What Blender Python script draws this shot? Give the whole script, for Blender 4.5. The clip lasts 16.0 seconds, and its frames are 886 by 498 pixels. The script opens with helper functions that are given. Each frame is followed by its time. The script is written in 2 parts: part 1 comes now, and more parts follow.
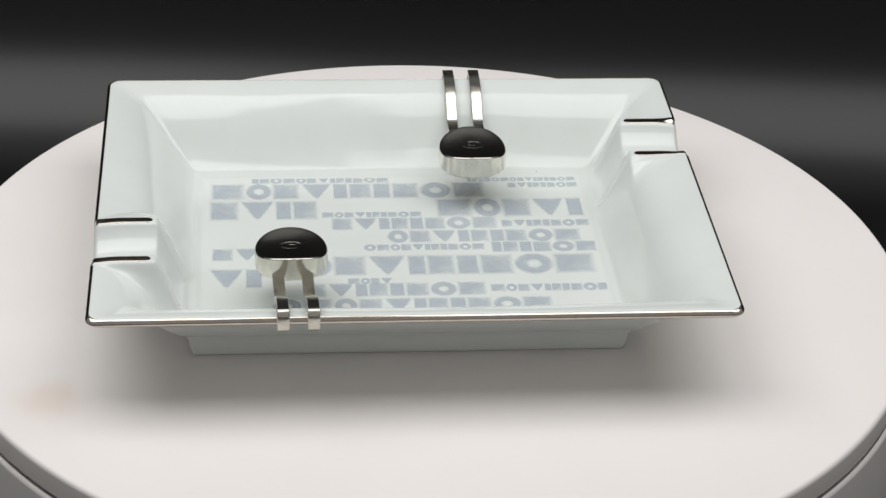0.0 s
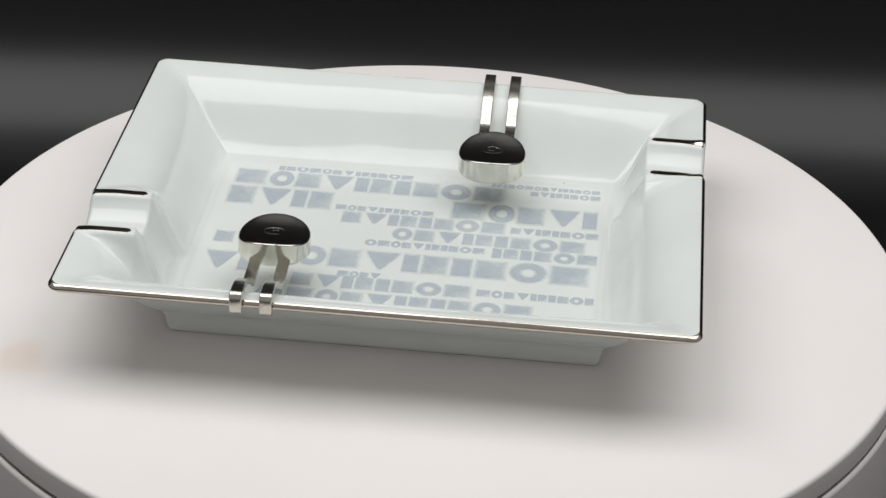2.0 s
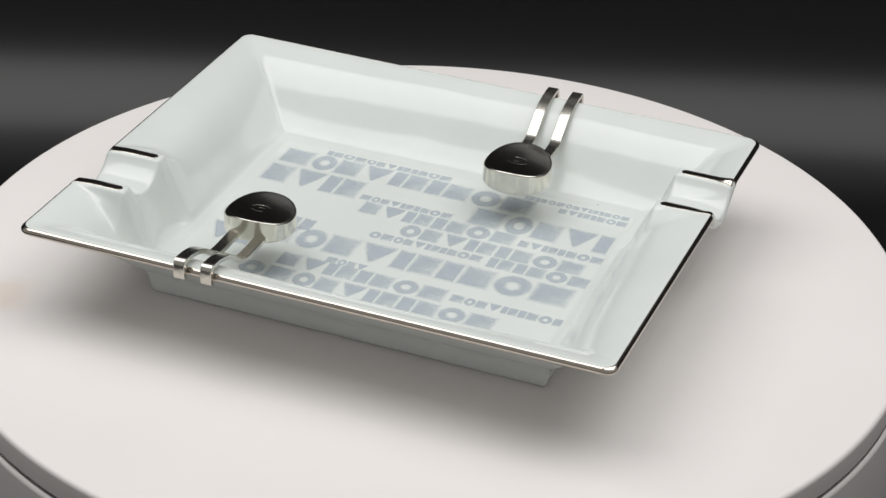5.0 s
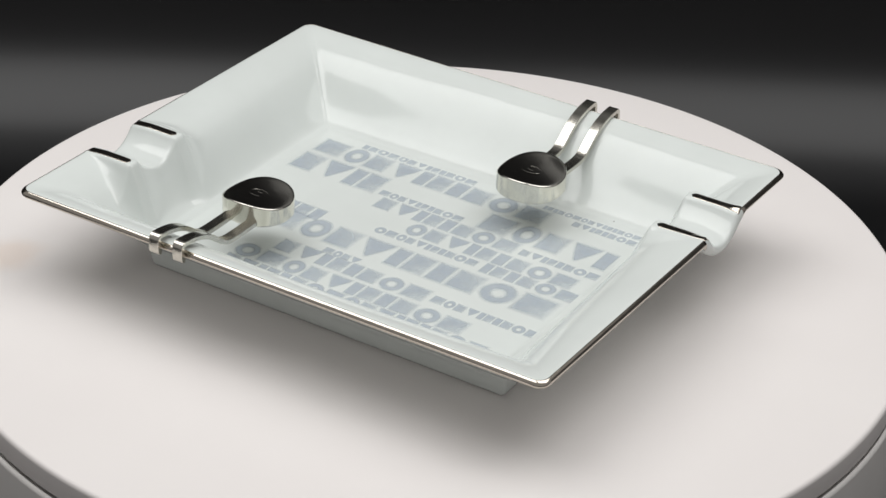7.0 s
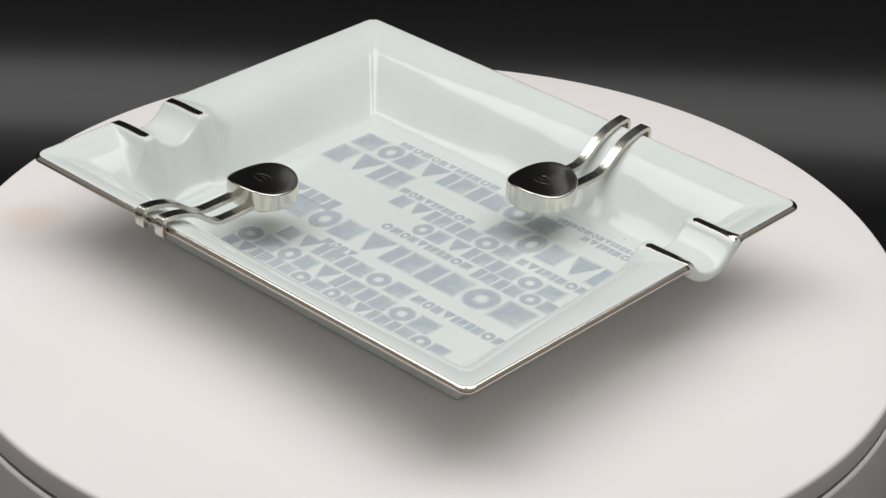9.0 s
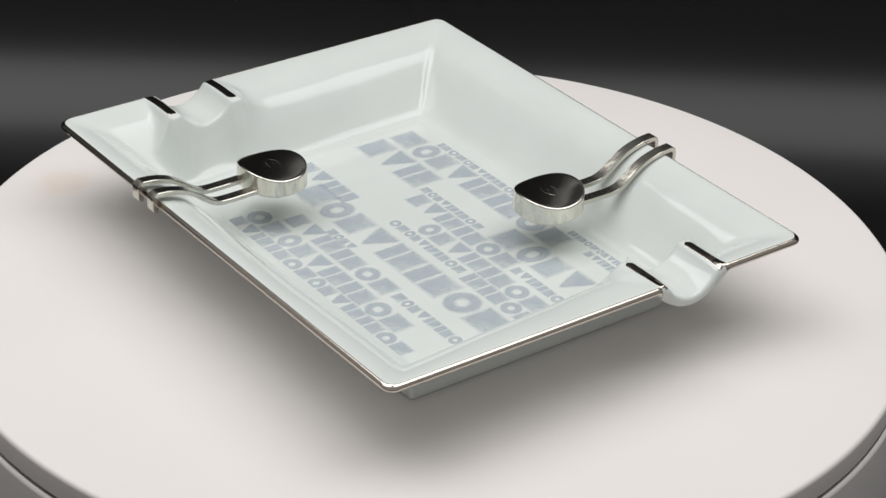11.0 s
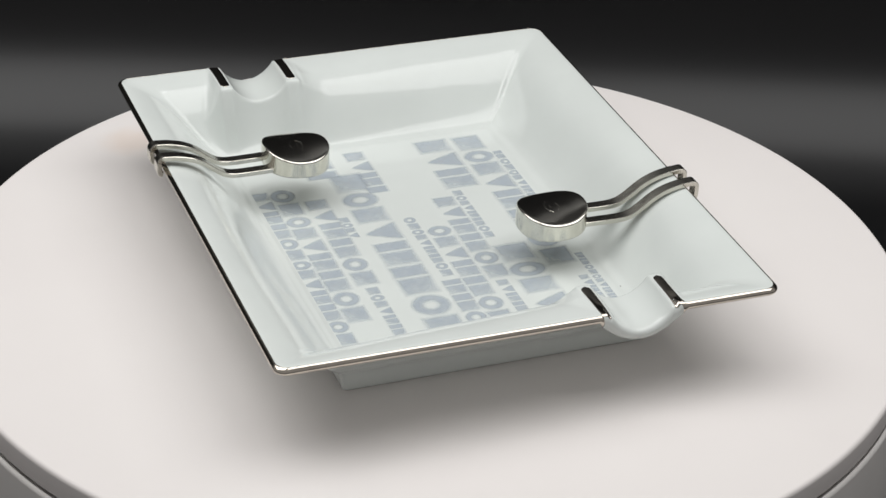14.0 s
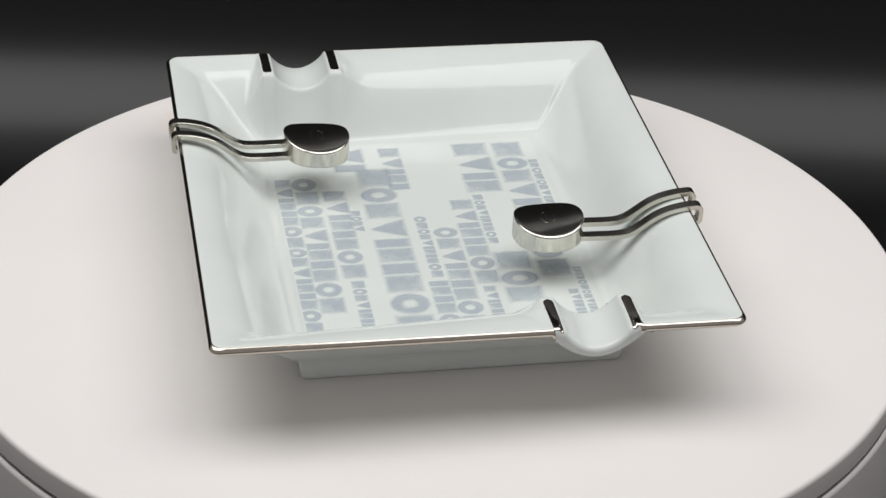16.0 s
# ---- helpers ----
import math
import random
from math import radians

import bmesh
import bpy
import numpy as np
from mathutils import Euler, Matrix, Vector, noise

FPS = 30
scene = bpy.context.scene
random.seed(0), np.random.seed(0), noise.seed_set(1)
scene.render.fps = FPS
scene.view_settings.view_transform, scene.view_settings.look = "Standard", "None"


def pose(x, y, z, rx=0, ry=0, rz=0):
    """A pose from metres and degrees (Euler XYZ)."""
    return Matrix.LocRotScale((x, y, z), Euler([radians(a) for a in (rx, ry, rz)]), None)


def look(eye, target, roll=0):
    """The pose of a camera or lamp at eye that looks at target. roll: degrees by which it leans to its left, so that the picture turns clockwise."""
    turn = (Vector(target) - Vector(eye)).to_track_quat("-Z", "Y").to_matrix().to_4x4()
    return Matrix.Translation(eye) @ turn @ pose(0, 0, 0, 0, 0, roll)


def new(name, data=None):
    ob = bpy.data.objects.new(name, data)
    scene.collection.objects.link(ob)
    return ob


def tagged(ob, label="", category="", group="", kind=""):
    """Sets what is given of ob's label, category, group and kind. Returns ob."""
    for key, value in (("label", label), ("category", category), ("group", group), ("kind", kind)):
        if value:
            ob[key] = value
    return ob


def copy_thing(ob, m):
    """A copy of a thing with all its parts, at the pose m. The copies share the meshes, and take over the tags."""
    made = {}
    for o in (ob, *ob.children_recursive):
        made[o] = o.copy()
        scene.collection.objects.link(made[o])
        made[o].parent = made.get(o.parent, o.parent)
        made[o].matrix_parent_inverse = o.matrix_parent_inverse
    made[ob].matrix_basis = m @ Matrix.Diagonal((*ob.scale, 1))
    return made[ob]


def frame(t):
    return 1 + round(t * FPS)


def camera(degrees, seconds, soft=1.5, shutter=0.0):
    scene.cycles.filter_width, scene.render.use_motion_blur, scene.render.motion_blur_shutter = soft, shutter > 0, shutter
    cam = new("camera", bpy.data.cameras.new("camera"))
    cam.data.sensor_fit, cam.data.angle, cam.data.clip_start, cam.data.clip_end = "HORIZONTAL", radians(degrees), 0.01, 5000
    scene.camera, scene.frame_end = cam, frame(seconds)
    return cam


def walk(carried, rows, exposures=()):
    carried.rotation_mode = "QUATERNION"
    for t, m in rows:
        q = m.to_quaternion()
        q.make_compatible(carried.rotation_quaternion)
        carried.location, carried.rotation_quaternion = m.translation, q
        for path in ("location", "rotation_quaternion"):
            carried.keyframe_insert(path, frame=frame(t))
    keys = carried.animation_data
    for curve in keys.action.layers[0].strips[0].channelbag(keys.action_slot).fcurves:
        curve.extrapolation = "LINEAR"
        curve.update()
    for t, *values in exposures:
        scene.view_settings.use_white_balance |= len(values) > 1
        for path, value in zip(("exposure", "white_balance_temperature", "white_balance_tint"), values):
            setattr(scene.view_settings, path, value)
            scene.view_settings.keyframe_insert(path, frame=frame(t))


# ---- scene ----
cam = camera(21.64, 16.0, soft=1.5)
EYE = Vector((0.0, -0.68102, 0.40728))
PITCH, YAW, ROLL = radians(30.275), radians(0.4445), 2.176
AHEAD = Vector((math.sin(YAW) * math.cos(PITCH), math.cos(YAW) * math.cos(PITCH), -math.sin(PITCH)))
VIEW = look(EYE, EYE + AHEAD, ROLL)
walk(cam, [(0.0, VIEW), (16.0, VIEW)])

# ---- light: two soft boxes hung over the table, and the dim room ----
world = bpy.data.worlds.new("room_gloom")
scene.world = world
world.use_nodes = True
world.node_tree.nodes["Background"].inputs["Color"].default_value = (0.485, 0.472, 0.465, 1)
world.node_tree.nodes["Background"].inputs["Strength"].default_value = 0.60


def soft_box(name, eye, target, sx, sy, watts, colour):
    data = bpy.data.lights.new(name, "AREA")
    data.shape, data.size, data.size_y, data.energy, data.color = "RECTANGLE", sx, sy, watts, colour
    ob = new(name, data)
    ob.matrix_world = look(eye, target)
    return ob


for lamp_x, watts in ((-0.29, 2.42), (0.29, 2.16)):
    soft_box("soft_box_lamp", (lamp_x, 0.01, 0.60), (lamp_x * 0.8, 0.0, 0.0), 0.46, 0.54, watts, (0.99, 0.985, 0.975))
scene.view_settings.exposure = 0.0


# ---- materials ----
def shader(name):
    m = bpy.data.materials.new(name)
    m.use_nodes = True
    nt = m.node_tree
    return m, nt, nt.nodes["Principled BSDF"]


def link(nt, a, b):
    nt.links.new(a, b)


def noise_node(nt, scale, detail=4.0, rough=0.55, stretch=None):
    co = nt.nodes.new("ShaderNodeTexCoord")
    out = co.outputs["Object"]
    if stretch:
        mp = nt.nodes.new("ShaderNodeMapping")
        mp.inputs["Scale"].default_value = stretch
        link(nt, out, mp.inputs["Vector"])
        out = mp.outputs["Vector"]
    n = nt.nodes.new("ShaderNodeTexNoise")
    n.inputs["Scale"].default_value, n.inputs["Detail"].default_value, n.inputs["Roughness"].default_value = scale, detail, rough
    link(nt, out, n.inputs["Vector"])
    return n


def ramp(nt, source, a, b, lo=0.3, hi=0.7):
    r = nt.nodes.new("ShaderNodeValToRGB")
    r.color_ramp.elements[0].position, r.color_ramp.elements[1].position = lo, hi
    r.color_ramp.elements[0].color, r.color_ramp.elements[1].color = (*a, 1), (*b, 1)
    link(nt, source, r.inputs["Fac"])
    return r


def bump(nt, bsdf, source, strength, distance):
    b = nt.nodes.new("ShaderNodeBump")
    b.inputs["Strength"].default_value, b.inputs["Distance"].default_value = strength, distance
    link(nt, source, b.inputs["Height"])
    link(nt, b.outputs["Normal"], bsdf.inputs["Normal"])


def rough_range(nt, bsdf, source, lo, hi):
    r = nt.nodes.new("ShaderNodeMapRange")
    r.inputs["To Min"].default_value, r.inputs["To Max"].default_value = lo, hi
    link(nt, source, r.inputs["Value"])
    link(nt, r.outputs["Result"], bsdf.inputs["Roughness"])


def make_porcelain():
    m, nt, b = shader("white_porcelain")
    n = noise_node(nt, 40.0)
    c = ramp(nt, n.outputs["Fac"], (0.672, 0.708, 0.686), (0.702, 0.740, 0.717))
    link(nt, c.outputs["Color"], b.inputs["Base Color"])
    w = noise_node(nt, 24.0, 2.0, 0.45)
    bump(nt, b, w.outputs["Fac"], 0.45, 0.0018)
    f = noise_node(nt, 700.0, 2.0)
    rough_range(nt, b, f.outputs["Fac"], 0.07, 0.11)
    b.inputs["IOR"].default_value = 1.5
    return m


def make_platter_white():
    m, nt, b = shader("matt_white_plastic")
    n = noise_node(nt, 14.0, 3.0)
    c = ramp(nt, n.outputs["Fac"], (0.792, 0.755, 0.738), (0.812, 0.778, 0.76))
    # one faint tan smudge near the edge
    co = nt.nodes.new("ShaderNodeTexCoord")
    wob = noise_node(nt, 60.0, 3.0)
    add = nt.nodes.new("ShaderNodeVectorMath")
    add.operation = "MULTIPLY_ADD"
    link(nt, wob.outputs["Color"], add.inputs[0])
    add.inputs[1].default_value = (0.012, 0.012, 0.0)
    link(nt, co.outputs["Object"], add.inputs[2])
    d = nt.nodes.new("ShaderNodeVectorMath")
    d.operation = "DISTANCE"
    link(nt, add.outputs["Vector"], d.inputs[0])
    d.inputs[1].default_value = (-0.1094, -0.0775, 0.084)
    mr = nt.nodes.new("ShaderNodeMapRange")
    mr.interpolation_type = "SMOOTHSTEP"
    mr.inputs["From Min"].default_value, mr.inputs["From Max"].default_value = 0.004, 0.016
    mr.inputs["To Min"].default_value, mr.inputs["To Max"].default_value = 0.85, 0.0
    link(nt, d.outputs["Value"], mr.inputs["Value"])
    mix = nt.nodes.new("ShaderNodeMix")
    mix.data_type = "RGBA"
    link(nt, mr.outputs["Result"], mix.inputs["Factor"])
    link(nt, c.outputs["Color"], mix.inputs["A"])
    mix.inputs["B"].default_value = (0.78, 0.69, 0.63, 1)
    link(nt, mix.outputs["Result"], b.inputs["Base Color"])
    g = noise_node(nt, 1500.0, 2.0)
    bump(nt, b, g.outputs["Fac"], 0.08, 0.0002)
    b.inputs["Roughness"].default_value = 0.62
    b.inputs["Specular IOR Level"].default_value = 0.3
    return m


def make_base_plastic():
    m, nt, b = shader("off_white_plastic")
    n = noise_node(nt, 25.0, 3.0)
    c = ramp(nt, n.outputs["Fac"], (0.70, 0.68, 0.66), (0.74, 0.72, 0.70))
    link(nt, c.outputs["Color"], b.inputs["Base Color"])
    g = noise_node(nt, 900.0, 2.0)
    bump(nt, b, g.outputs["Fac"], 0.1, 0.0002)
    b.inputs["Roughness"].default_value = 0.5
    return m


def make_metal(name, lo, hi, colour_a, colour_b, streak=(1, 1, 1), dents=0.06):
    m, nt, b = shader(name)
    n = noise_node(nt, 300.0, 3.0, 0.6, streak)
    c = ramp(nt, n.outputs["Fac"], colour_a, colour_b)
    link(nt, c.outputs["Color"], b.inputs["Base Color"])
    b.inputs["Metallic"].default_value = 1.0
    f = noise_node(nt, 800.0, 3.0, 0.6, streak)
    rough_range(nt, b, f.outputs["Fac"], lo, hi)
    w = noise_node(nt, 160.0, 2.0, 0.5, streak)
    bump(nt, b, w.outputs["Fac"], dents, 0.0003)
    return m


def math_node(nt, op, a, b=None):
    n = nt.nodes.new("ShaderNodeMath")
    n.operation = op
    for k, v in enumerate((a, b)):
        if isinstance(v, (int, float)):
            n.inputs[k].default_value = v
        elif v is not None:
            link(nt, v, n.inputs[k])
    return n.outputs["Value"]


def fade(nt, value, lo, hi, a=0.0, b=1.0):
    r = nt.nodes.new("ShaderNodeMapRange")
    r.interpolation_type = "SMOOTHSTEP"
    for key, v in (("From Min", lo), ("From Max", hi), ("To Min", a), ("To Max", b)):
        r.inputs[key].default_value = v
    link(nt, value, r.inputs["Value"])
    return r.outputs["Result"]


def make_print(kind):
    """Ink under the glaze: one plain shape with soft edges that lets the porcelain show round it."""
    m, nt, b = shader("grey_blue_print_" + kind)
    co = nt.nodes.new("ShaderNodeTexCoord")
    xyz = nt.nodes.new("ShaderNodeSeparateXYZ")
    link(nt, co.outputs["Generated"], xyz.inputs["Vector"])
    x = math_node(nt, "SUBTRACT", xyz.outputs["X"], 0.5)
    y = math_node(nt, "SUBTRACT", xyz.outputs["Y"], 0.5)
    dx, dy = math_node(nt, "ABSOLUTE", x), math_node(nt, "ABSOLUTE", y)
    box = fade(nt, math_node(nt, "MAXIMUM", dx, dy), 0.28, 0.50, 1.0, 0.0)
    reach = math_node(nt, "SQRT", math_node(nt, "ADD", math_node(nt, "MULTIPLY", x, x), math_node(nt, "MULTIPLY", y, y)))

    def less(shape, cut):
        return math_node(nt, "MULTIPLY", shape, math_node(nt, "SUBTRACT", 1.0, cut))

    if kind == "ring":
        ink = less(fade(nt, reach, 0.34, 0.52, 1.0, 0.0), fade(nt, reach, 0.08, 0.30, 1.0, 0.0))
    elif kind == "wedge":    # a broad triangle
        ink = less(box, fade(nt, math_node(nt, "SUBTRACT", math_node(nt, "MULTIPLY", dx, 2.0), y), 0.30, 0.60, 0.0, 1.0))
    elif kind in ("slab", "block"):     # a block printed thinner towards one corner
        lean = 0.7 if kind == "slab" else -0.7
        ink = math_node(nt, "MULTIPLY", box, fade(nt, math_node(nt, "ADD", x, math_node(nt, "MULTIPLY", y, lean)), -0.4, 0.5, 1.0, 0.55))
    else:                    # a plain bar
        ink = box
    n = noise_node(nt, 260.0, 3.0)
    tone = ramp(nt, n.outputs["Fac"], (0.46, 0.52, 0.585), (0.53, 0.585, 0.645))
    link(nt, tone.outputs["Color"], b.inputs["Base Color"])
    link(nt, math_node(nt, "MULTIPLY", ink, fade(nt, n.outputs["Fac"], 0.3, 0.75, 0.76, 0.58)), b.inputs["Alpha"])
    b.inputs["Roughness"].default_value = 0.06
    b.inputs["IOR"].default_value = 1.5
    return m


def make_speck():
    m, nt, b = shader("dark_speck")
    n = noise_node(nt, 2000.0, 2.0)
    c = ramp(nt, n.outputs["Fac"], (0.05, 0.045, 0.04), (0.12, 0.11, 0.10))
    link(nt, c.outputs["Color"], b.inputs["Base Color"])
    b.inputs["Roughness"].default_value = 0.3
    return m


def make_backdrop():
    m, nt, b = shader("black_backdrop_vinyl")
    n = noise_node(nt, 6.0, 3.0)
    c = ramp(nt, n.outputs["Fac"], (0.0012, 0.0012, 0.0017), (0.002, 0.002, 0.0026))
    link(nt, c.outputs["Color"], b.inputs["Base Color"])
    b.inputs["Roughness"].default_value = 0.28
    b.inputs["Specular IOR Level"].default_value = 0.36
    g = noise_node(nt, 500.0, 2.0)
    bump(nt, b, g.outputs["Fac"], 0.03, 0.0002)
    return m


PORCELAIN = make_porcelain()
PLATTER_WHITE = make_platter_white()
BASE_PLASTIC = make_base_plastic()
PLATINUM = make_metal("platinum_band", 0.09, 0.16, (0.55, 0.50, 0.44), (0.62, 0.57, 0.50))
STEEL = make_metal("polished_steel", 0.06, 0.12, (0.63, 0.61, 0.555), (0.70, 0.68, 0.625))
BRUSHED = make_metal("drawn_steel", 0.12, 0.26, (0.66, 0.64, 0.565), (0.79, 0.77, 0.69), (1, 1, 0.22), 0.5)
BAR_STEEL = make_metal("polished_bar_steel", 0.14, 0.26, (0.57, 0.55, 0.49), (0.66, 0.64, 0.575), (1, 0.5, 1), 0.7)
PRINTS = {kind: make_print(kind) for kind in ("ring", "wedge", "slab", "block", "bar")}
SPECK = make_speck()
BACKDROP = make_backdrop()


# ---- mesh helpers (all shapes below are in millimetres) ----
MM = 0.001


def mesh_from(name, verts, faces, material, smooth=True):
    me = bpy.data.meshes.new(name)
    me.from_pydata([(x * MM, y * MM, z * MM) for x, y, z in verts], [], faces)
    bm = bmesh.new()
    bm.from_mesh(me)
    bmesh.ops.recalc_face_normals(bm, faces=bm.faces)
    bm.to_mesh(me)
    bm.free()
    me.materials.append(material)
    me.polygons.foreach_set("use_smooth", [smooth] * len(me.polygons))
    me.update()
    return me


def part(name, me, parent, label=""):
    ob = new(name, me)
    ob.parent = parent
    return tagged(ob, label=label)


def sharpen(me, degrees):
    me.set_sharp_from_angle(angle=radians(degrees))


def thing(name, label, category, group="", kind=""):
    return tagged(new(name), label=label, category=category, group=group, kind=kind)


def bridge(rings, closed=True):
    """Quads between rings of equal length, given as first indices and a length."""
    faces = []
    n = rings[1] - rings[0]
    for a, b in zip(rings, rings[1:]):
        for i in range(n if closed else n - 1):
            j = (i + 1) % n
            faces.append((a + i, a + j, b + j, b + i))
    return faces


def lathe(name, outline, material, segments=192, close=True):
    verts, rings = [], []
    for r, z in outline:
        rings.append(len(verts))
        verts += [(r * math.cos(2 * math.pi * k / segments), r * math.sin(2 * math.pi * k / segments), z) for k in range(segments)]
    faces = bridge(rings)
    if close:
        faces.append(tuple(range(rings[0], rings[0] + segments))[::-1])
        faces.append(tuple(range(rings[-1], rings[-1] + segments)))
    return mesh_from(name, verts, faces, material)


def arc(cx, cz, r, a0, a1, n):
    return [(cx + r * math.cos(radians(a0 + (a1 - a0) * k / n)), cz + r * math.sin(radians(a0 + (a1 - a0) * k / n))) for k in range(n + 1)]


# ---- setting: one black sheet that sweeps from the table up behind ----
FLOOR_Z = -84.0
SWEEP_Y, SWEEP_R = 178.0, 100.0


def build_backdrop():
    line = [(-2500.0, FLOOR_Z), (-900.0, FLOOR_Z), (-300.0, FLOOR_Z)]
    line += [(SWEEP_Y + SWEEP_R * math.sin(radians(a)), FLOOR_Z + SWEEP_R * (1 - math.cos(radians(a)))) for a in range(0, 91, 3)]
    line += [(SWEEP_Y + SWEEP_R, FLOOR_Z + SWEEP_R + 200), (SWEEP_Y + SWEEP_R, FLOOR_Z + SWEEP_R + 420)]
    xs = [-1500, -700, -300, 0, 300, 700, 1500]
    verts, rings = [], []
    for y, z in line:
        rings.append(len(verts))
        verts += [(x, y, z) for x in xs]
    faces = bridge(rings, closed=False)
    me = mesh_from("backdrop", verts, faces, BACKDROP)
    ob = new("backdrop", me)
    tagged(ob, "plain black vinyl backdrop sweeping up behind a turntable", "backdrop", kind="structure")
    ob.modifiers.new("thickness", "SOLIDIFY").thickness = 0.003
    return ob


# ---- turntable ----
PLATTER_R = 163.8


def build_turntable():
    t = thing("turntable", "round matt white plastic display turntable, slowly turning", "turntable")
    t.location = (0, 0, FLOOR_Z * MM)
    up = -FLOOR_Z
    outline = [(0.5, up - 9.0), (PLATTER_R - 1.0, up - 9.0)] + arc(PLATTER_R - 0.9, up - 8.1, 0.9, -90, 0, 4)
    outline += arc(PLATTER_R - 1.6, up - 1.6, 1.6, 0, 90, 8) + [(PLATTER_R - 20, up), (0.5, up)]
    platter = part("platter", lathe("platter", outline, PLATTER_WHITE), t, "matt white turning platter with a faint smudge")
    sharpen(platter.data, 40)
    low = [(0.5, 0.0), (PLATTER_R - 4, 0.0)] + arc(PLATTER_R - 1.8, 3, 3, -90, 0, 4)
    low += arc(PLATTER_R + 1.2 - 1.3, up - 11.2, 1.3, 0, 90, 6) + [(PLATTER_R - 0.1, up - 9.9), (PLATTER_R - 1.2, up - 11.6), (0.5, up - 11.6)]
    body = part("base", lathe("base", low, BASE_PLASTIC), t, "off-white plastic housing")
    sharpen(body.data, 40)
    part("spindle", lathe("spindle", [(12, up - 11.8), (12, up - 8.8)], BASE_PLASTIC, 32), t)
    return t, platter


# ---- porcelain ashtray ----
HX, HY = 100.3, 81.9
NOTCHES = ((-1, -34.5, 33.3), (1, 35.6, 32.25))   # side, middle, height of the lips
TOP = ((-1, 32.9), (0, 32.9), (3.4, 32.4), (8.7, 30.8), (12.7, 28.5), (15.7, 26.0), (18.7, 22.7), (22.7, 17.6), (26.7, 13.0), (29.2, 11.1), (30.7, 10.75), (31.9, 10.65), (32.4, 10.1), (33.7, 10.0), (90, 10.0))
UNDER = ((-1, 30.0), (0, 30.0), (3.4, 29.3), (8.7, 27.4), (12.7, 24.9), (15.7, 22.2), (18.7, 18.8), (22.7, 13.9), (25.7, 10.7), (27.7, 8.9), (29.1, 7.0), (29.7, 0.9), (30.5, 0.0), (90, 0.0))


def rounded(points, wide, fine, turn):
    """A smooth profile: broad curves out to the turn, a tighter foot past it."""
    s = np.arange(-8.0, 90.0, 0.1)
    z = np.interp(s, *zip(*points))

    def blur(spread):
        k = np.exp(-0.5 * (np.arange(-80, 81) * 0.1 / spread) ** 2)
        return np.convolve(np.pad(z, 80, mode="edge"), k / k.sum(), mode="valid")

    f = np.clip((s - turn + 2.5) / 5.0, 0, 1)
    zz = blur(wide) * (1 - f) + blur(fine) * f
    return lambda q: float(np.interp(q, s, zz))


top_line, under_line = rounded(TOP, 1.9, 0.55, 27.5), rounded(UNDER, 1.2, 0.35, 25.0)


def kiln_lift(x, y, z):
    """The rim warped in the kiln: each corner stands at its own height."""
    u, v = x / HX, y / HY
    return (0.275 - 0.025 * u - 0.325 * v - 0.125 * u * v) * max(0.0, z - 10.5) / 22


def soft_max(a, b, k):
    h = max(k - abs(a - b), 0.0) / k
    return max(a, b) + h * h * k * 0.25


def lip_height(v, s, zr, side=1):
    """The notch's own form: a round trough between two lips, with an end that drops to the bowl."""
    a = abs(v)
    steep = 2.5 if v * side > 0 else 1.1
    if a < 10.2:
        z = zr - 6.4 * (1 - (a / 10.2) ** 2) ** 0.85
    elif a < 14.6:
        z = zr - 0.06 * ((a - 12.4) / 2.2) ** 2
    else:
        z = zr - 0.06 - (a - 14.6) * steep
    z -= 0.7 * max(0.0, 1 - s / 9) ** 2 * max(0.0, min(1.0, (17 - a) / 3))
    s0 = 19.4
    return z - 0.9 * max(0.0, s - s0 + 1.2) ** 2 * 0.12 - 1.9 * max(0.0, s - s0)


def top_height(x, y, s):
    # walls are a little warped from the kiln: bowed out in the middle of each side
    along = y / HY if HX - abs(x) - s < 0.6 else x / HX
    warp = 1.5 * math.sin(math.pi * s / 32) * (math.cos(0.5 * math.pi * along) + 0.25 * math.sin(5.0 * along + 0.7)) if 0 < s < 32 else 0.0
    z = top_line(s + warp)
    for side, mid, zr in NOTCHES:
        if x * side > 55 and HX - abs(x) - s < 0.6:
            v = y - mid
            # the wall bulges into the bowl along the long stretch beside the notch
            away = -v * side - 12
            if 0 < s < 32 and away > -4:
                swell = 7.5 * math.sin(math.pi * s / 32) * max(0.0, 1 - max(0.0, away) / 92) * min(1.0, (away + 4) / 6)
                z = top_line(s + warp - swell)
            if abs(v) < 26:
                lip = lip_height(v, s, zr, side)
                a = abs(v)
                if a < 12 and s < 16.5:
                    z = lip
                else:
                    z = soft_max(z, lip, 0.3 + 7.0 * min(1.0, max(0.0, (a - 13) / 4, (s - 18) / 4)) * min(1.0, 0.05 + s / 13))
    return z + kiln_lift(x, y, z)


def under_height(x, y, s):
    z = under_line(s)
    for side, mid, zr in NOTCHES:
        if x * side > 55 and abs(y - mid) < 14.5 and s < 27:
            z = min(z, zr - 3.1 - 7.5 * (1 - ((y - mid) / 14.5) ** 2))
    return z + kiln_lift(x, y, z)


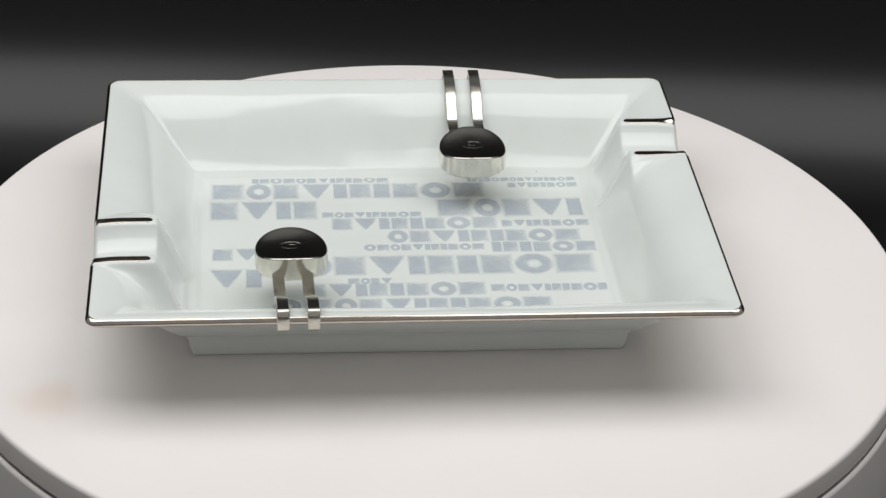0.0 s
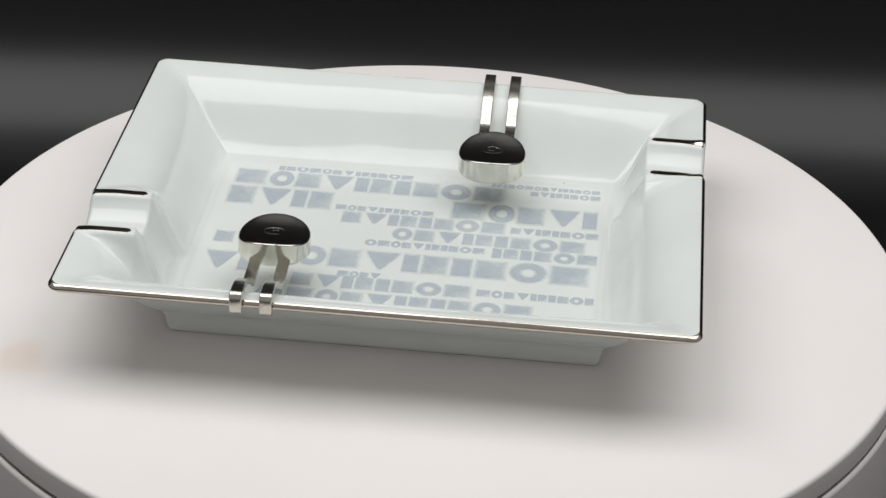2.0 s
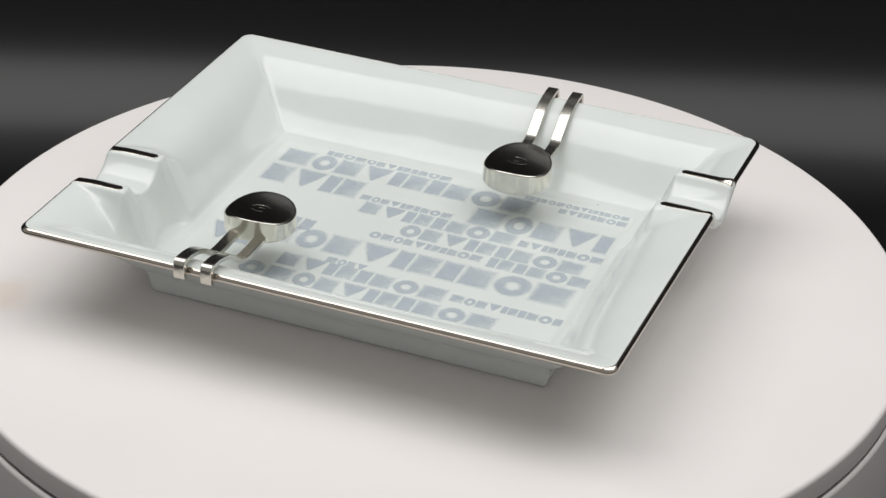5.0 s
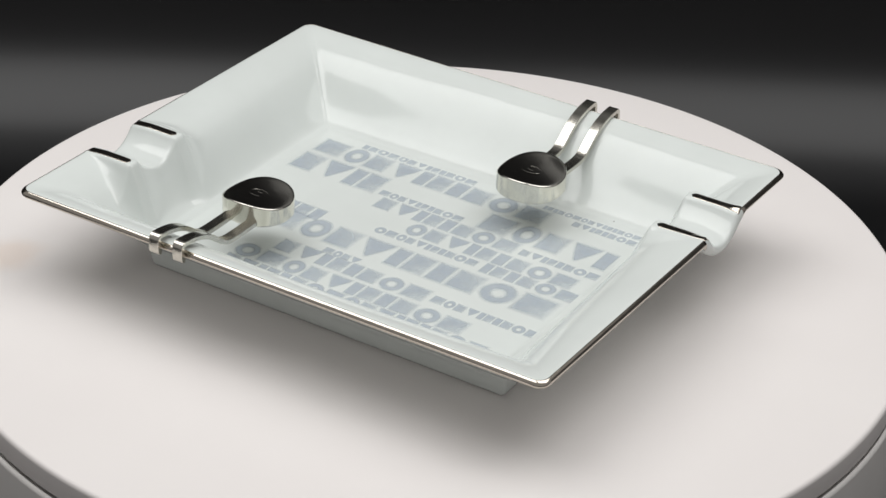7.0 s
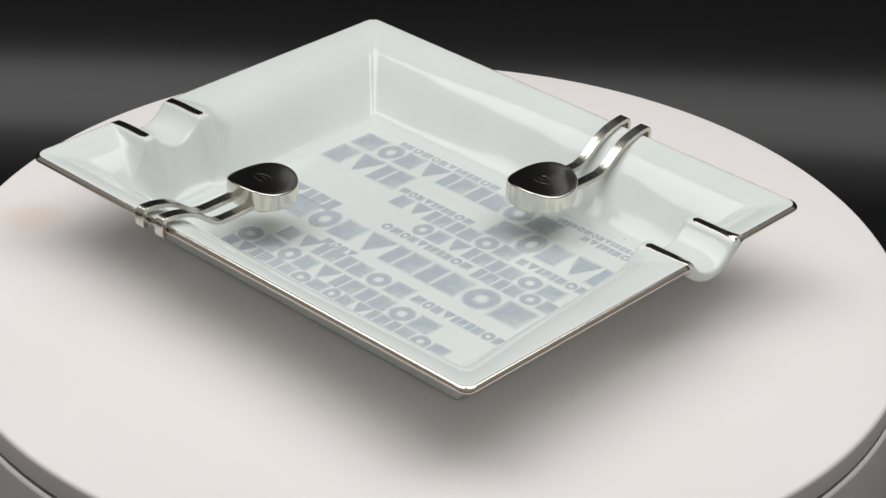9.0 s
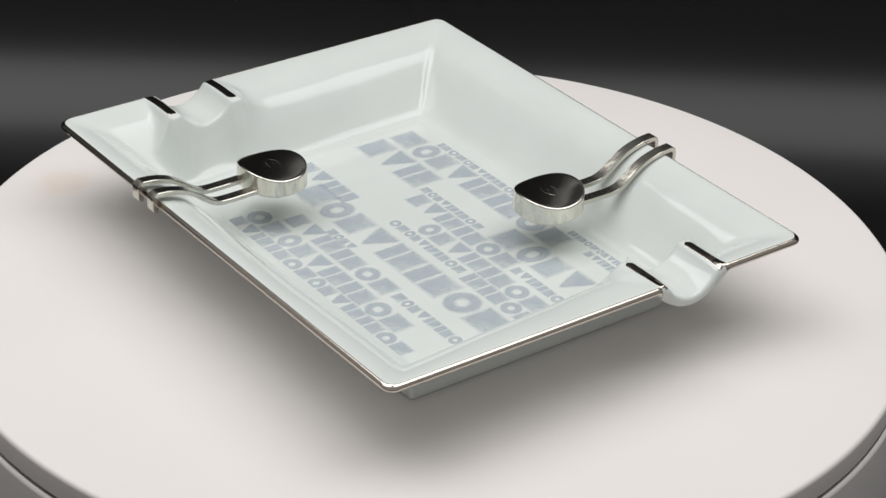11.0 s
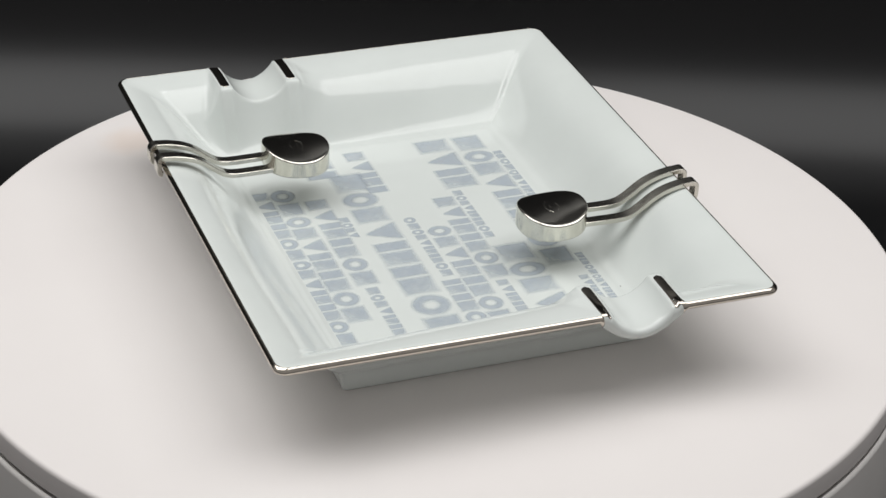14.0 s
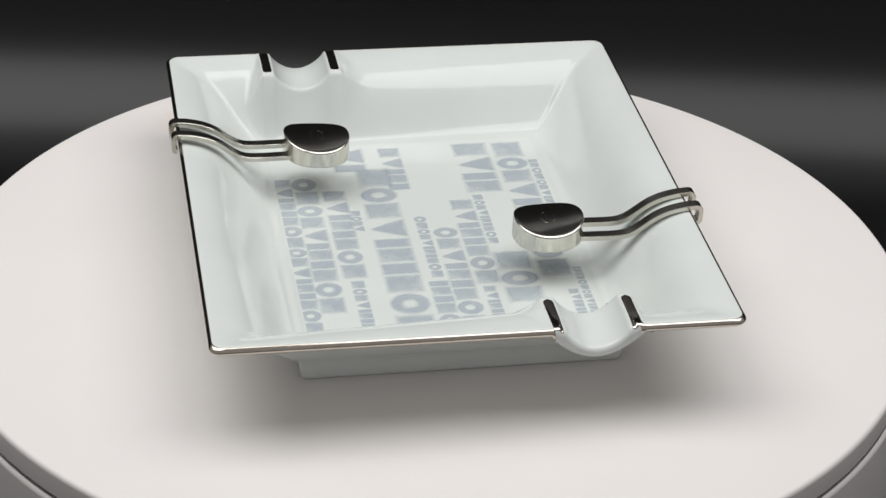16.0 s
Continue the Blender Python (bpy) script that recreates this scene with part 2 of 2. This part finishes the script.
def outline_ring(s, inside=False, side_steps=300, arc_steps=8):
    hx, hy = HX - s, HY - s
    r = max(3.9 - 0.08 * max(s, 0), 1.3) if inside else max(3.9 - 0.2 * max(s, 0), 1.4)
    pts = []
    corners = ((1, -1, -90), (1, 1, 0), (-1, 1, 90), (-1, -1, 180))
    for k, (sx, sy, a0) in enumerate(corners):
        cx, cy = sx * (hx - r), sy * (hy - r)
        for i in range(arc_steps + 1):
            a = radians(a0 + 90 * i / arc_steps)
            pts.append((cx + r * math.cos(a), cy + r * math.sin(a)))
        nx, ny, na = corners[(k + 1) % 4]
        ex, ey = nx * (hx - r) + r * math.cos(radians(na)), ny * (hy - r) + r * math.sin(radians(na))
        px, py = pts[-1]
        for i in range(1, side_steps):
            f = i / side_steps
            pts.append((px + (ex - px) * f, py + (ey - py) * f))
    return pts


def nose_out(e, proud):
    """The rim ends in a half-round nose: how far in from the outline it lies at elevation e."""
    return 0.9 - (1.9 + proud) * math.cos(radians(e))


def nose_height(x, y, e, proud):
    zt, zb = top_height(x, y, 0.9), under_height(x, y, 0.9)
    return (zt + zb) / 2 + ((zt - zb) / 2 + proud) * math.sin(radians(e))


def build_ashtray():
    tray = thing("ashtray", "rectangular white porcelain ashtray with platinum edges and a grey-blue print inside", "ashtray")
    verts, rings = [], []

    def add(s, height, inside=False):
        rings.append(len(verts))
        for x, y in outline_ring(s, inside):
            verts.append((x, y, height(x, y)))

    steps = [0.5 * k for k in range(2, 70)] + [37, 41]
    for s in steps[::-1]:
        add(s, lambda x, y: top_height(x, y, s), True)
    for e in range(75, -76, -15):
        add(nose_out(e, 0.0), lambda x, y: nose_height(x, y, e, 0.0))
    for s in [0.5 * k for k in range(2, 57)] + [28.9, 29.2, 29.5, 29.8, 30.1, 30.5, 31.2, 33, 41]:
        add(s, lambda x, y: under_height(x, y, s))
    n = rings[1]
    faces = bridge(rings)
    faces.append(tuple(range(rings[0], rings[0] + n)))
    faces.append(tuple(range(rings[-1], rings[-1] + n))[::-1])
    part("body", mesh_from("body", verts, faces, PORCELAIN), tray)

    # platinum on the outer edge, broken at the two notches
    edge = [(e, 0.05) for e in (62, 52, 42, 32, 22, 11, 0, -11, -22, -33, -44)] + [(-48, 0.0), (-44, -0.3), (10, -0.3), (62, -0.3), (66, 0.0)]
    loops = [outline_ring(nose_out(e, proud)) for e, proud in edge]
    path = loops[6]
    m = len(path)

    def open_here(p):
        return any(p[0] * side > 90 and abs(p[1] - mid) < 13.4 for side, mid, zr in NOTCHES)

    start = next(i for i in range(m) if open_here(path[i - 1]) and not open_here(path[i]))
    runs, run = [], []
    for i in range(m + 1):
        p = path[(start + i) % m]
        if open_here(p) or i == m:
            if len(run) > 2:
                runs.append(run)
            run = []
        else:
            run.append((start + i) % m)
    for run in runs:
        vs, rg = [], []
        for i in run:
            rg.append(len(vs))
            vs += [(*loop[i], nose_height(*path[i], e, proud)) for loop, (e, proud) in zip(loops, edge)]
        fs = bridge(rg)
        fs.append(tuple(range(len(edge))))
        fs.append(tuple(range(rg[-1], rg[-1] + len(edge)))[::-1])
        part("platinum_edge", mesh_from("platinum_edge", vs, fs, PLATINUM), tray, "polished platinum edge line")

    # platinum bars on the lips of the notches
    for side, mid, zr in NOTCHES:
        for hand in (-1, 1):
            vs, rg = [], []
            for k in range(32):
                s, e = (17.93 - 17.03 * k / 23, 90) if k < 24 else (0.9, 90 - 4.5 * (k - 23))
                w = 1.6 * math.sqrt(max(0.012, 1 - max(0.0, (s - 16.2) / 1.75) ** 2)) * (1.0 if e > 50 else 0.92)
                rg.append(len(vs))
                for lift, rows in ((0.08, range(-4, 5)), (-0.6, range(4, -5, -1))):
                    for c in rows:
                        v, proud = hand * 12.4 + w * c / 4, lift * (1 if abs(c) < 4 else 0.6)
                        x = side * (HX - (s if e == 90 else nose_out(e, proud)))
                        z = top_height(x, mid + v, s) + proud if e == 90 else nose_height(x, mid + v, e, proud)
                        vs.append((x, mid + v, z))
            fs = bridge(rg)
            fs.append(tuple(range(18)))
            fs.append(tuple(range(rg[-1], rg[-1] + 18))[::-1])
            part("platinum_bar", mesh_from("platinum_bar", vs, fs, PLATINUM), tray, "dark reflecting platinum bar")

    build_print(tray)
    dot = [(0.32 * math.cos(k) * math.cos(e), 0.26 * math.sin(k) * math.cos(e), 0.10 * math.sin(e))
           for e in (0.0, 0.8, 1.4) for k in (2 * math.pi * q / 10 for q in range(10))]
    speck = part("glaze_speck", mesh_from("glaze_speck", dot, bridge([0, 10, 20]) + [tuple(range(20, 30))], SPECK), tray, "tiny dark speck in the glaze")
    speck.location = (52.6 * MM, 50.6 * MM, 10.62 * MM)
    return tray


# left end, right end, middle and height of each printed line
LINES = ((-50, -1, 46.6, 3.8), (27, 66, 46.0, 2.8), (41, 66.4, 41.8, 3.4), (-64.6, 33, 38.6, 10.4), (-65, -27, 25.0, 12.4), (14, 66, 25.6, 12),
         (-26, 9, 21.4, 3.5), (-23, 35, 15.0, 7.8), (36, 67, 14.4, 4.2), (-4, 63, 6.0, 7.8), (-12.5, 29, -1.4, 4.0), (31, 68, -1.8, 6.6))
LINES_LOW = ((-64, -32, -5.0, 7.6), (-49, 65.5, -13.2, 12), (-65, -47, -20.6, 11.5), (-19, -4, -23.2, 3.6), (-34, 27, -28.8, 8), (28, 69, -28.6, 4.4),
             (-44, 48, -38.6, 8.2), (-44, 60, -46.4, 6.4))


# one run of shapes and their widths against the line's height, repeated along each line
RUN = (("block", 1.24), ("ring", 1.12), ("slab", 1.02), ("bar", 0.66), ("block", 0.86), ("bar", 0.54), ("wedge", 1.14), ("slab", 1.0), ("ring", 0.92))


def build_print(tray):
    """Each printed line is a row of plain shapes, lying flat in the glaze."""
    for row, (x0, x1, y, h) in enumerate(LINES + LINES_LOW):
        z = 10.010 + 0.003 * row
        shapes, length, k = [], 0.0, (0 if x1 - x0 > 5 * h else row)
        while length < (x1 - x0) - 0.4 * h:
            kind, wide = RUN[k % len(RUN)]
            shapes.append((kind, wide * h))
            length += wide * h
            k += 1
        fit, x = (x1 - x0) / length, x1
        for kind, wide in shapes:
            w = wide * fit
            a, b = w * 0.53, h * 0.60
            flat = mesh_from("printed_shape", [(-a, -b, 0), (a, -b, 0), (a, b, 0), (-a, b, 0)], [(0, 1, 2, 3)], PRINTS[kind], False)
            ob = part("printed_shape", flat, tray, "faint grey-blue printed shape")
            ob.location = ((x - w / 2) * MM, y * MM, z * MM)
            x -= w


# ---- steel rests that hook over the rim ----
ARM_LINE = ((-2.9, 29.5), (-3.7, 29.8), (-4.0, 30.7), (-4.0, 33.4), (-3.7, 34.6), (-2.8, 35.2), (-1.2, 35.1), (2.0, 34.75), (6.3, 33.7), (9.5, 32.4), (12.2, 30.8),
            (15.2, 28.5), (17.4, 26.9), (19.6, 25.7), (22.2, 25.05), (26.0, 24.85), (31.0, 24.85), (37.0, 24.9))
PAD_R, PAD_Y, PAD_TOP, PAD_LOW, PAD_DROOP = 11.75, 46.3, 30.1, 23.0, 0.05


def smooth_line(points, n):
    p = [Vector(q) for q in points]
    out = []
    for i in range(len(p) - 1):
        a, b, c, d = p[max(i - 1, 0)], p[i], p[i + 1], p[min(i + 2, len(p) - 1)]
        for k in range(n):
            t = k / n
            out.append(0.5 * (2 * b + (c - a) * t + (2 * a - 5 * b + 4 * c - d) * t * t + (3 * b - a - 3 * c + d) * t ** 3))
    out.append(p[-1])
    return out


def arm_mesh(x):
    line = smooth_line(ARM_LINE, 4)
    vs, rg = [], []
    hw, ht, e = 1.9, 0.85, 0.18
    section = ((-hw + e, ht), (hw - e, ht), (hw, ht - e), (hw, -ht + e), (hw - e, -ht), (-hw + e, -ht), (-hw, -ht + e), (-hw, ht - e))
    for i, p in enumerate(line):
        d = (line[min(i + 1, len(line) - 1)] - line[max(i - 1, 0)]).normalized()
        nrm = Vector((-d.y, d.x))
        rg.append(len(vs))
        for u, w in section:
            vs.append((x + u, p.x + nrm.x * w, p.y + nrm.y * w))
    fs = bridge(rg)
    fs.append(tuple(range(8)))
    fs.append(tuple(range(rg[-1], rg[-1] + 8))[::-1])
    me = mesh_from("arm", vs, fs, BAR_STEEL)
    sharpen(me, 28)
    return me


def saddle(u, v):
    return PAD_TOP + 0.0085 * v * v - 0.0085 * u * u - PAD_DROOP * v


def pad_point(f, a):
    c, d = math.cos(a), math.sin(a)
    r = PAD_R * f / (abs(c) ** 2.25 + abs(d) ** 2.25) ** (1 / 2.25)
    return r * c, 0.985 * r * d


def build_rest():
    rest = thing("ashtray_rest", "polished steel cigarette rest hooked over the porcelain rim", "ashtray rest", "steel rests on the ashtray")
    vs, rg = [], []
    n = 64
    for f, lift in ((0.02, 0), (0.2, 0), (0.4, 0), (0.6, 0), (0.8, 0), (0.91, 0), (0.95, -0.03), (0.975, -0.12), (0.992, -0.28), (1.0, -0.5)):
        rg.append(len(vs))
        for k in range(n):
            u, v = pad_point(f, 2 * math.pi * k / n)
            vs.append((u, PAD_Y + v, saddle(u, v) + lift))
    fs = bridge(rg)
    fs.append(tuple(range(n)))
    top = mesh_from("top_face", vs, fs, STEEL)
    sharpen(top, 35)
    vs, rg = [], []
    for f, z in ((1.0, None), (1.0, PAD_LOW + 4), (1.0, PAD_LOW + 0.5), (0.97, PAD_LOW), (0.5, PAD_LOW), (0.03, PAD_LOW)):
        rg.append(len(vs))
        for k in range(n):
            u, v = pad_point(f, 2 * math.pi * k / n)
            vs.append((u, PAD_Y + v, saddle(u, v) - 0.5 if z is None else z - PAD_DROOP * v))
    fs = bridge(rg)
    fs.append(tuple(range(rg[-1], rg[-1] + n)))
    side = mesh_from("pad", vs, fs, BRUSHED)
    sharpen(side, 35)
    pad = part("pad", side, rest, "round steel pad with a brushed side")
    part("top_face", top, pad, "mirror-polished saddle-shaped top")
    # a faint engraved mark: broken oval strokes
    for a0, a1, rx, ry, mid in ((20, 165, 3.6, 2.3, 0.2), (205, 300, 3.2, 2.1, 0.0), (40, 110, 1.9, 1.0, -0.3)):
        vs, rg = [], []
        for k in range(21):
            a = radians(a0 + (a1 - a0) * k / 20)
            rg.append(len(vs))
            for grow, dz in ((-0.18, 0.005), (0.0, 0.08), (0.18, 0.005)):
                u, v = (rx + grow) * math.cos(a), mid + (ry + grow) * math.sin(a)
                vs.append((u, PAD_Y + v, saddle(u, v) + dz))
        part("engraved_stroke", mesh_from("engraved_stroke", vs, bridge(rg, closed=False), BRUSHED), pad)
    for x in (-4.65, 4.65):
        part("arm", arm_mesh(x), rest, "flat bent steel bar")
    return rest


backdrop = build_backdrop()
turntable, platter = build_turntable()
ashtray = build_ashtray()
rest_front = build_rest()
rest_back = copy_thing(rest_front, Matrix())


# ---- what moves: the platter turns at a steady pace and carries all that stands on it ----
RATE = -5.3185
TRAY = pose(-0.0093, 0.0010, 0.0, 0, 0, 5.28)
REST_FRONT = TRAY @ pose(-0.0369, -0.0809, 0.0009, -0.5, 0, 1.2)
REST_BACK = TRAY @ pose(0.0270, 0.0809, -0.0012, 1.3, 0, 180.3)


def motions():
    times = [k * 0.5 for k in range(33)]
    walk(platter, [(t, pose(0, 0, 0, 0, 0, RATE * t)) for t in times])
    for carried, home in ((ashtray, TRAY), (rest_front, REST_FRONT), (rest_back, REST_BACK)):
        walk(carried, [(t, pose(0, 0, 0, 0, 0, RATE * t) @ home) for t in times])


motions()
